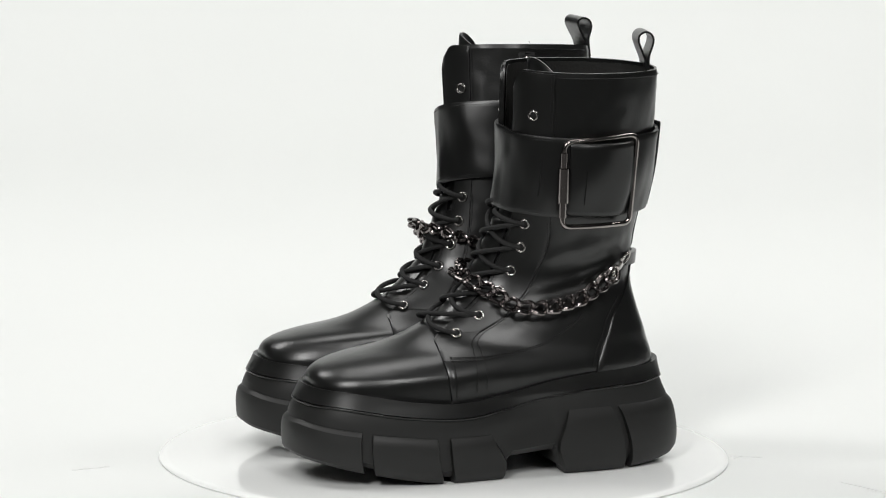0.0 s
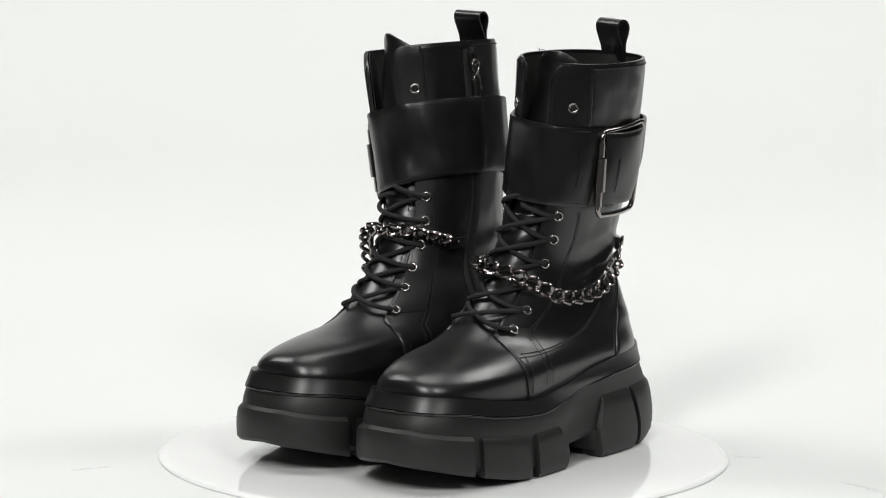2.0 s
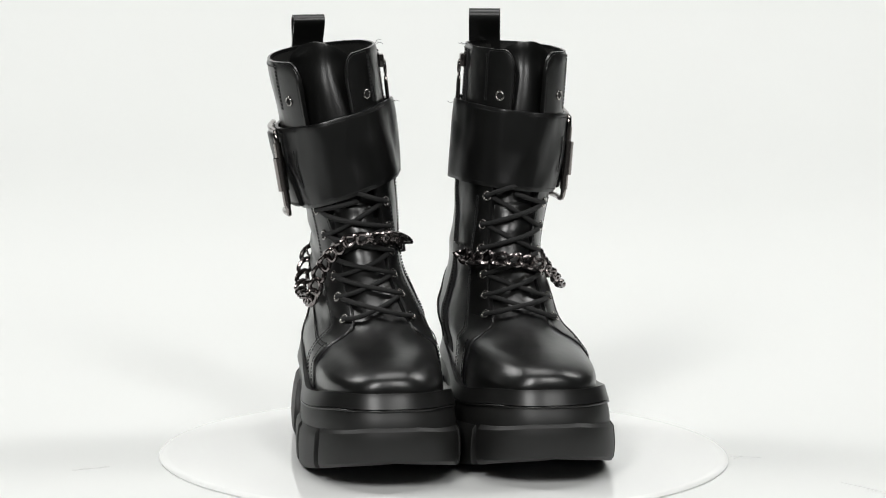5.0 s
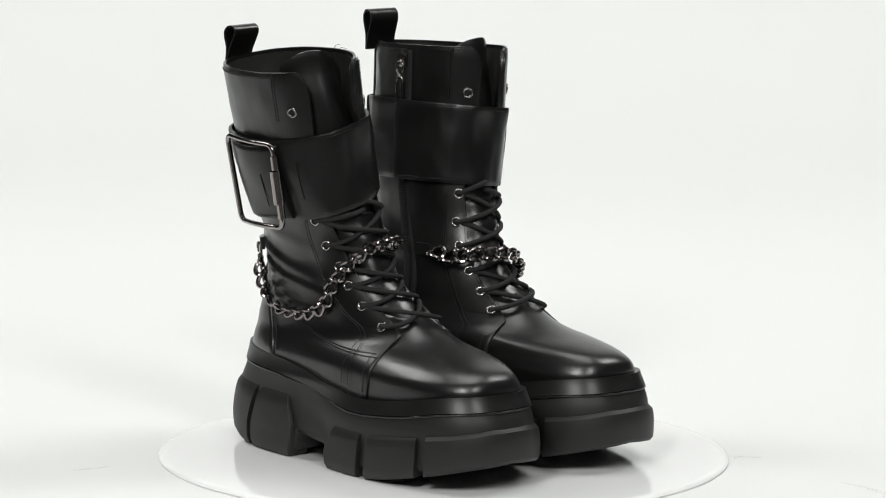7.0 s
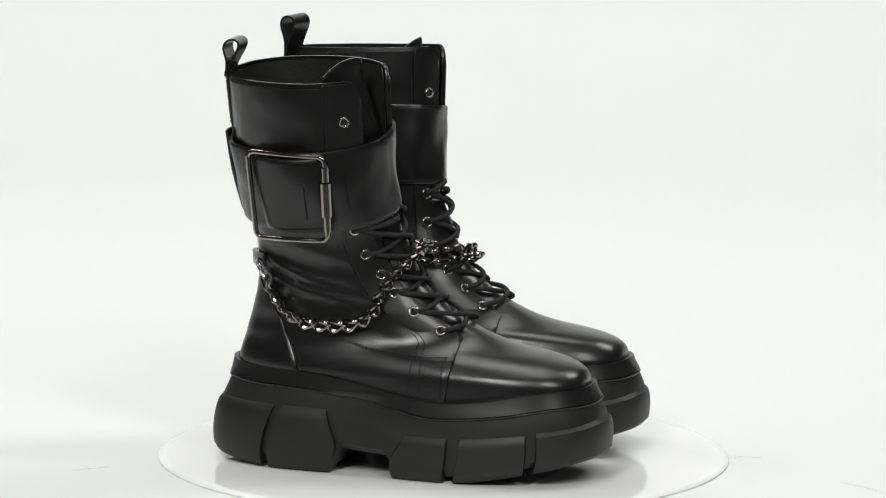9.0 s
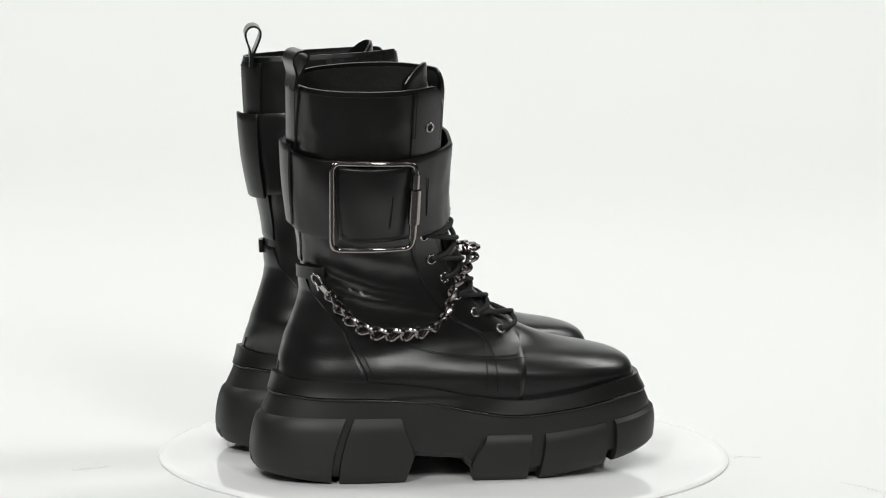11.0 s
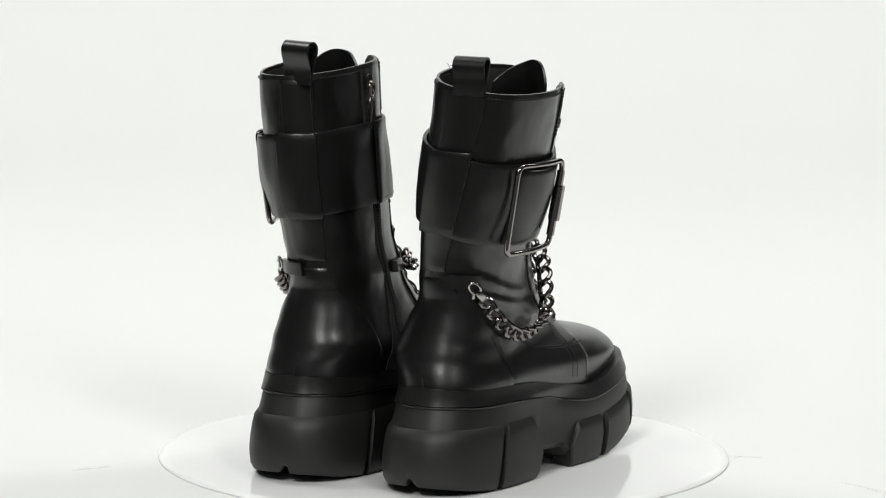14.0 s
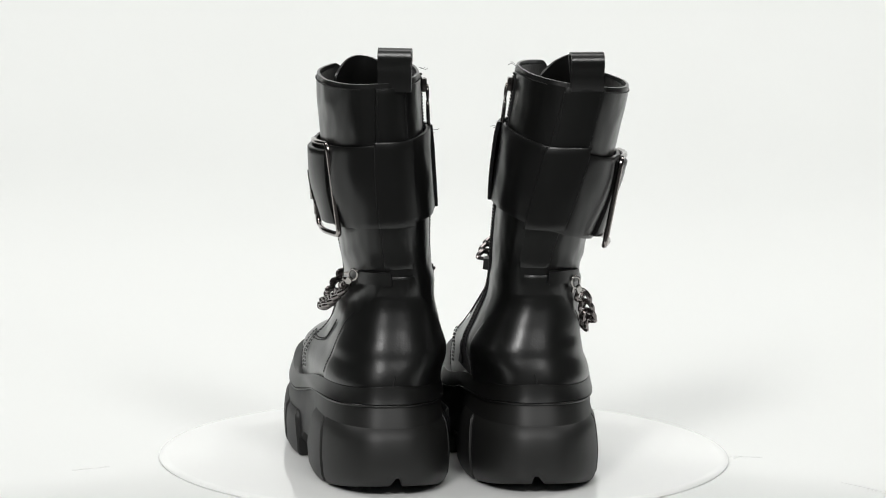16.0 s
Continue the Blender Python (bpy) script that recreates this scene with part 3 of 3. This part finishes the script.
def build_lacing(side, boot, ring_mesh, hole_mesh):
    outer, inner = EYES[side]
    for phi, z in outer + inner:
        eye = part("eyelet", ring_mesh, boot, "polished silver eyelet", frame_at("upper", side, phi, z, 0.0014))
        part("eyelet_shade", hole_mesh, eye)
    rnd = random.Random(5 + side)
    for i in range(6):
        for a, b, lift in ((outer[i], inner[min(i + 1, 5)], 0.0010), (inner[i], outer[min(i + 1, 5)], 0.0026)):
            if i == 5:
                b = (180, a[1] + 0.008)
            pts, n = [], 18
            sag = rnd.uniform(-0.0015, 0.001)
            for k in range(n + 1):
                t = k / n
                s = t * t * (3 - 2 * t)
                phi = a[0] + (b[0] - a[0]) * t
                z = a[1] + (b[1] - a[1]) * s + sag * math.sin(math.pi * t) + 0.0006 * math.sin(2 * math.pi * t)
                off = 0.0006 + lift * math.sin(math.pi * min(1, t * 1.03)) ** 0.6 + 0.0008
                if t > 0.85:
                    off -= (t - 0.85) * 0.02
                pts.append(at("upper", side, phi, z, off))
            part("lace", mesh_of("lace", *tube(pts, 0.00175, 8), CORD, 60), boot, "round black cord lace")


def link_mesh():
    """One curb link: a twisted oval ring of round wire."""
    verts, faces, n, k = [], [], 18, 8
    for i in range(n):
        a = 2 * math.pi * i / n
        c, s = math.cos(a), math.sin(a)
        twist = 0.0019 * math.sin(2 * a)
        for j in range(k):
            b = 2 * math.pi * j / k
            r = 0.00175
            x = (0.0063 + r * math.cos(b)) * c
            y = (0.0039 + r * math.cos(b)) * s
            z = r * math.sin(b) + twist
            verts.append((x, y, z))
    for i in range(n):
        for j in range(k):
            faces.append((i * k + j, ((i + 1) % n) * k + j, ((i + 1) % n) * k + (j + 1) % k, i * k + (j + 1) % k))
    return mesh_of("chain_link", verts, faces, CHAIN_METAL, 35)


CHAIN = {
    1: [(63, 0.1340, 7), (79, 0.1250, 7), (92.5, 0.1165, 8), (104, 0.1125, 8), (120.6, 0.1140, 8), (137.7, 0.1213, 8), (158, 0.1272, 10), (179.5, 0.1314, 11), (203.6, 0.1341, 10), (224, 0.1335, 7), (241, 0.1380, 5)],
    -1: [(53, 0.1268, 6), (59, 0.1212, 6), (70, 0.1125, 6), (86, 0.1042, 7), (96, 0.1026, 7), (104, 0.1040, 7), (116, 0.1120, 7), (128, 0.1255, 8), (144, 0.1385, 9), (157, 0.1450, 11), (170, 0.1505, 12), (186, 0.1505, 11), (206, 0.1505, 9), (232, 0.1460, 6), (247, 0.1415, 5)],
}


def build_chain(side, boot, link):
    pts = [at("upper", side, p, z, o / 1000) for p, z, o in curve_through(CHAIN[side], 10)]
    chain = new("chain")
    chain.parent = boot
    tagged(chain, "gunmetal curb chain draped round the ankle")
    spots = even(pts, 0.0103)
    axis = lambda z: Vector((side * ring("upper", side, z)[5], 0.062, z))
    for i, p in enumerate(spots):
        t = (spots[min(i + 1, len(spots) - 1)] - spots[max(i - 1, 0)]).normalized()
        n = p - axis(p.z)
        n = (n - t * n.dot(t)).normalized()
        b = n.cross(t)
        m = Matrix(((t.x, b.x, n.x, p.x), (t.y, b.y, n.y, p.y), (t.z, b.z, n.z, p.z), (0, 0, 0, 1)))
        part("chain_link", link, chain, "", m @ pose(0, 0, 0, 40, 0, 0) @ pose(0, 0, 0, 0, 0, 20))
    # swivel clasp at the keeper
    a = spots[0]
    top = at("upper", side, 43, 0.1490, 0.0055) if side > 0 else at("upper", side, 33, 0.1430, 0.0055)
    d = (a - top).normalized()
    n = (top - axis(top.z))
    n = (n - d * n.dot(d)).normalized()
    w = d.cross(n)
    hook = [top + d * (0.0045 - 0.0050 * math.cos(g)) + w * 0.0033 * math.sin(g) for g in [2 * math.pi * (k / 20 * 0.86 - 0.40) for k in range(21)]]
    clasp = part("clasp", mesh_of("clasp", *tube(hook, 0.0009, 8), EYELET, 60), chain, "polished metal trigger clasp")
    mid = top + d * 0.0120
    m = Matrix(((w.x, d.x, n.x, mid.x), (w.y, d.y, n.y, mid.y), (w.z, d.z, n.z, mid.z), (0, 0, 0, 1)))
    part("clasp_body", mesh_of("clasp_body", *box_points(m, 0.0046, 0.0062, 0.0026, 0.0010), EYELET, 40), clasp)
    part("trigger", mesh_of("trigger", *box_points(m @ pose(0.0042, -0.0035, 0, 0, 0, -35), 0.0018, 0.0040, 0.0016, 0.0004), EYELET, 40), clasp)
    eye = [mid + d * (0.0062 + 0.0036 * math.cos(g)) + w * 0.0036 * math.sin(g) + n * 0.0008 * math.sin(2 * g) for g in [2 * math.pi * k / 20 for k in range(20)]]
    part("swivel_ring", mesh_of("swivel_ring", *tube(eye, 0.0009, 8, closed=True), EYELET, 60), clasp)
    # leather tab at the inner end
    part("chain_tab", mesh_of("chain_tab", *patch("upper", side, lambda u, v: (243 + 12 * u, CHAIN[side][-1][1] - 0.004 + 0.008 * v), 6, 3, 0.005, 0.0045, bevel=0.001), LEATHER, 50), chain)


def build_zip(side, boot):
    run = curve_through([(274, 0.2775), (273, 0.244), (271, 0.20), (268, 0.165), (262, 0.125), (264, 0.10), (266, 0.068)], 14)
    tape = [(p, z) for p, z in run]
    def fn(u, v):
        i = min(int(v * (len(tape) - 1)), len(tape) - 2)
        f = v * (len(tape) - 1) - i
        p = tape[i][0] + (tape[i + 1][0] - tape[i][0]) * f
        z = tape[i][1] + (tape[i + 1][1] - tape[i][1]) * f
        return p + 9 * (u - 0.5), z
    zipper = part("zipper", mesh_of("zipper", *patch("upper", side, fn, 4, 60, 0.0007, 0.001, bevel=0.0003), ZIP, 50), boot, "black side zip with a metal slider")
    spots = even([at("upper", side, p, z, 0.0011) for p, z in curve_through(run, 3)], 0.0022)
    teeth = []
    for i in range(len(spots) - 1):
        p = spots[i]
        t = (spots[i + 1] - p).normalized()
        n = Vector((-side, 0, 0))
        b = n.cross(t).normalized()
        n = t.cross(b)
        m = Matrix(((b.x, t.x, n.x, p.x), (b.y, t.y, n.y, p.y), (b.z, t.z, n.z, p.z), (0, 0, 0, 1)))
        teeth.append(box_points(m, 0.0034, 0.0012, 0.0012, 0))
    tagged(part("zip_teeth", mesh_of("zip_teeth", *joined(teeth), ZIP, 40), zipper), kind="stuff")
    m = frame_at("upper", side, 274, 0.270, 0.0030)
    up = 1 if (m.to_3x3() @ Vector((0, 1, 0))).z > 0 else -1
    slider = part("zip_slider", mesh_of("zip_slider", *box_points(m, 0.0070, 0.0095, 0.0040, 0.0012), GUNMETAL, 40), zipper)
    ringp = [m @ Vector((0.0034 * math.cos(g), up * (-0.0050 + 0.0048 * math.sin(g)), 0.0022)) for g in [2 * math.pi * k / 20 for k in range(20)]]
    part("pull_ring", mesh_of("pull_ring", *tube(ringp, 0.0009, 8, closed=True), GUNMETAL, 60), zipper)
    tab = []
    for k in range(36):
        g = 2 * math.pi * k / 36
        c, s = math.cos(g), math.sin(g)
        tab.append(m @ Vector((0.0030 * math.copysign(abs(c) ** 0.7, c), up * (-0.0215 + 0.0105 * math.copysign(abs(s) ** 0.7, s)), 0.0020)))
    part("pull_tab", mesh_of("pull_tab", *tube(tab, 0.0010, 8, closed=True), GUNMETAL, 60), zipper, "gunmetal zip pull")


def stitched(side, line, gap=0.0, off=0.0012):
    """Short thread dashes along a line of phi and z on the skin."""
    fine = [at("upper", side, p, z, off(p) if callable(off) else off) for p, z in curve_through(line, 12)]
    spots = even(fine, 0.0026)
    out = []
    for i in range(len(spots) - 1):
        p, q = spots[i], spots[i].lerp(spots[i + 1], 0.70)
        out.append(tube([p, p.lerp(q, 0.5), q], 0.00036, 5))
    return out


def build_stitching(side, boot):
    pieces = []
    facing = [(114, 0.174), (111.5, 0.155), (116.7, 0.128), (123, 0.108), (127.3, 0.0985)] + [(angle_at(side, z, -0.0075), z) for z in (0.0925, 0.0895, 0.0865, 0.0835, 0.0805, 0.0775, 0.0745, 0.0715, 0.0680, 0.0640, 0.0600)]
    within = [(226, 0.178), (230, 0.147), (232, 0.125), (233.5, 0.109), (236.5, 0.0925)] + [(360 - angle_at(side, z, -0.0075), z) for z in (0.0880, 0.0850, 0.0820, 0.0790, 0.0760, 0.0730, 0.0700, 0.0660, 0.0610)]
    top = 119.5 if side > 0 else 107.5
    for d in (-1.1, 1.1):
        pieces += stitched(side, [(p + d, z) for p, z in facing], off=0.0011)
        pieces += stitched(side, [(p, z + d * 0.0009) for p, z in [(88.5, 0.107), (95.5, 0.0975), (102.5, 0.0880), (108, 0.0840), (114.5, 0.0826), (123.5, 0.0830)]], off=0.0006)
        pieces += stitched(side, [(p + d, z) for p, z in within], off=0.0011)
        pieces += stitched(side, [(top + d, 0.2765 if side > 0 else 0.2715), (top + d, 0.236)], off=0.0012)
        pieces += stitched(side, [(229 + d, 0.279), (228 + d, 0.244)], off=0.0012)
    pieces += stitched(side, [(angle_at(side, z, -0.0262), z) for z in (0.0580, 0.0620, 0.0660, 0.0700, 0.0740, 0.0780, 0.0820, 0.0860)], off=0.0008)
    pieces += stitched(side, [(360 - angle_at(side, z, -0.0262), z) for z in (0.0580, 0.0620, 0.0660, 0.0700, 0.0740, 0.0780, 0.0820, 0.0860)], off=0.0008)
    for sgn in (1, -1):
        pieces += stitched(side, [(sgn * a, z) for a, z in [(86, 0.0725), (81, 0.087), (67.5, 0.1078), (49, 0.120)]], off=0.0006)
        pieces += stitched(side, [(strip_mid(side, 0.85) + sgn * 14, z) for z in (0.272, 0.255, 0.2375)], off=0.0016)
    for k in range(2):
        o = [(front_edges(side, z)[k] + (3.4 if k else -3.4), z) for z in (0.105, 0.125, 0.15, 0.175)]
        pieces += stitched(side, o, off=0.0009)
        o = [(front_edges(side, z)[k] + (3.4 if k else -3.4), z) for z in (0.236, 0.25, 0.262)]
        pieces += stitched(side, o, off=0.0009)
    pieces += stitched(side, [(p, top_line(side, p) - 0.0035) for p in range(16, 136, 8)], off=0.0003)
    pieces += stitched(side, [(p, top_line(side, p) - 0.0035) for p in range(276, 336, 8)], off=0.0003)
    pieces += stitched(side, [(p, strap_top(side, p) - 0.0025) for p in range(118, 272, 8)], off=lambda p: 0.0040 + strap_swell(side, p, 0.9))
    pieces += stitched(side, [(p, strap_low(side, p) + 0.0025) for p in range(118, 272, 8)], off=lambda p: 0.0040 + strap_swell(side, p, 0.1))
    tagged(part("stitching", mesh_of("stitching", *joined(pieces), THREAD, 60), boot, "fine black stitching"), kind="stuff")


def build_fibres(side, boot):
    """A few frayed threads at the strap's free end and the zip's top."""
    rnd = random.Random(11 + side)
    for phi, z in ((274, strap_top(side, 274) - 0.004), (273, strap_top(side, 273) - 0.006), (272, top_line(side, 272) - 0.0008), (276, top_line(side, 276) - 0.0008)):
        a = at("upper", side, phi, z, 0.006 if z < 0.25 else 0.0002)
        d = Vector((-side * rnd.uniform(0.3, 1), rnd.uniform(-0.8, 0.8), rnd.uniform(-0.3, 0.5))).normalized()
        pts = [a + d * (0.006 * k / 5) + Vector((0, 0, 0.0008 * math.sin(k + side))) for k in range(6)]
        part("loose_thread", mesh_of("loose_thread", *tube(pts, 0.00016, 4), THREAD, 60), boot)


def build_boot(side, ring_mesh, hole_mesh, link):
    boot = new("boot")
    tagged(boot, "black leather platform combat boot with buckle strap and chain" if side > 0 else "black leather platform combat boot with outward leaning shaft", "boot", "pair of boots on the turntable")
    boot.matrix_basis = pose(side * 0.052, 0, 0)
    build_sole(side, boot)
    build_upper(side, boot)
    build_strap(side, boot)
    build_lacing(side, boot, ring_mesh, hole_mesh)
    build_chain(side, boot, link)
    build_zip(side, boot)
    build_stitching(side, boot)
    build_fibres(side, boot)
    return boot


sweep()
unseen_floor()
plate = turntable()
ring_mesh, hole_mesh, link = eyelet_mesh(), disc_mesh(), link_mesh()
left_boot = build_boot(1, ring_mesh, hole_mesh, link)
right_boot = build_boot(-1, ring_mesh, hole_mesh, link)

scuffs()


def motions():
    """The turntable turns with the boots on it."""
    times = [0.5 * k for k in range(33)]
    walk(plate, [(t, pose(0, 0, 0, 0, 0, turned(t))) for t in times])
    for boot, x, y, yaw in ((left_boot, 0.0512, 0.0608, 1.1), (right_boot, -0.0510, 0.0600, -0.8)):
        stance = pose(x, y, 0, 0, 0, yaw) @ pose(0, -0.06, 0)
        walk(boot, [(t, pose(0, 0, 0, 0, 0, turned(t)) @ stance) for t in times])


motions()
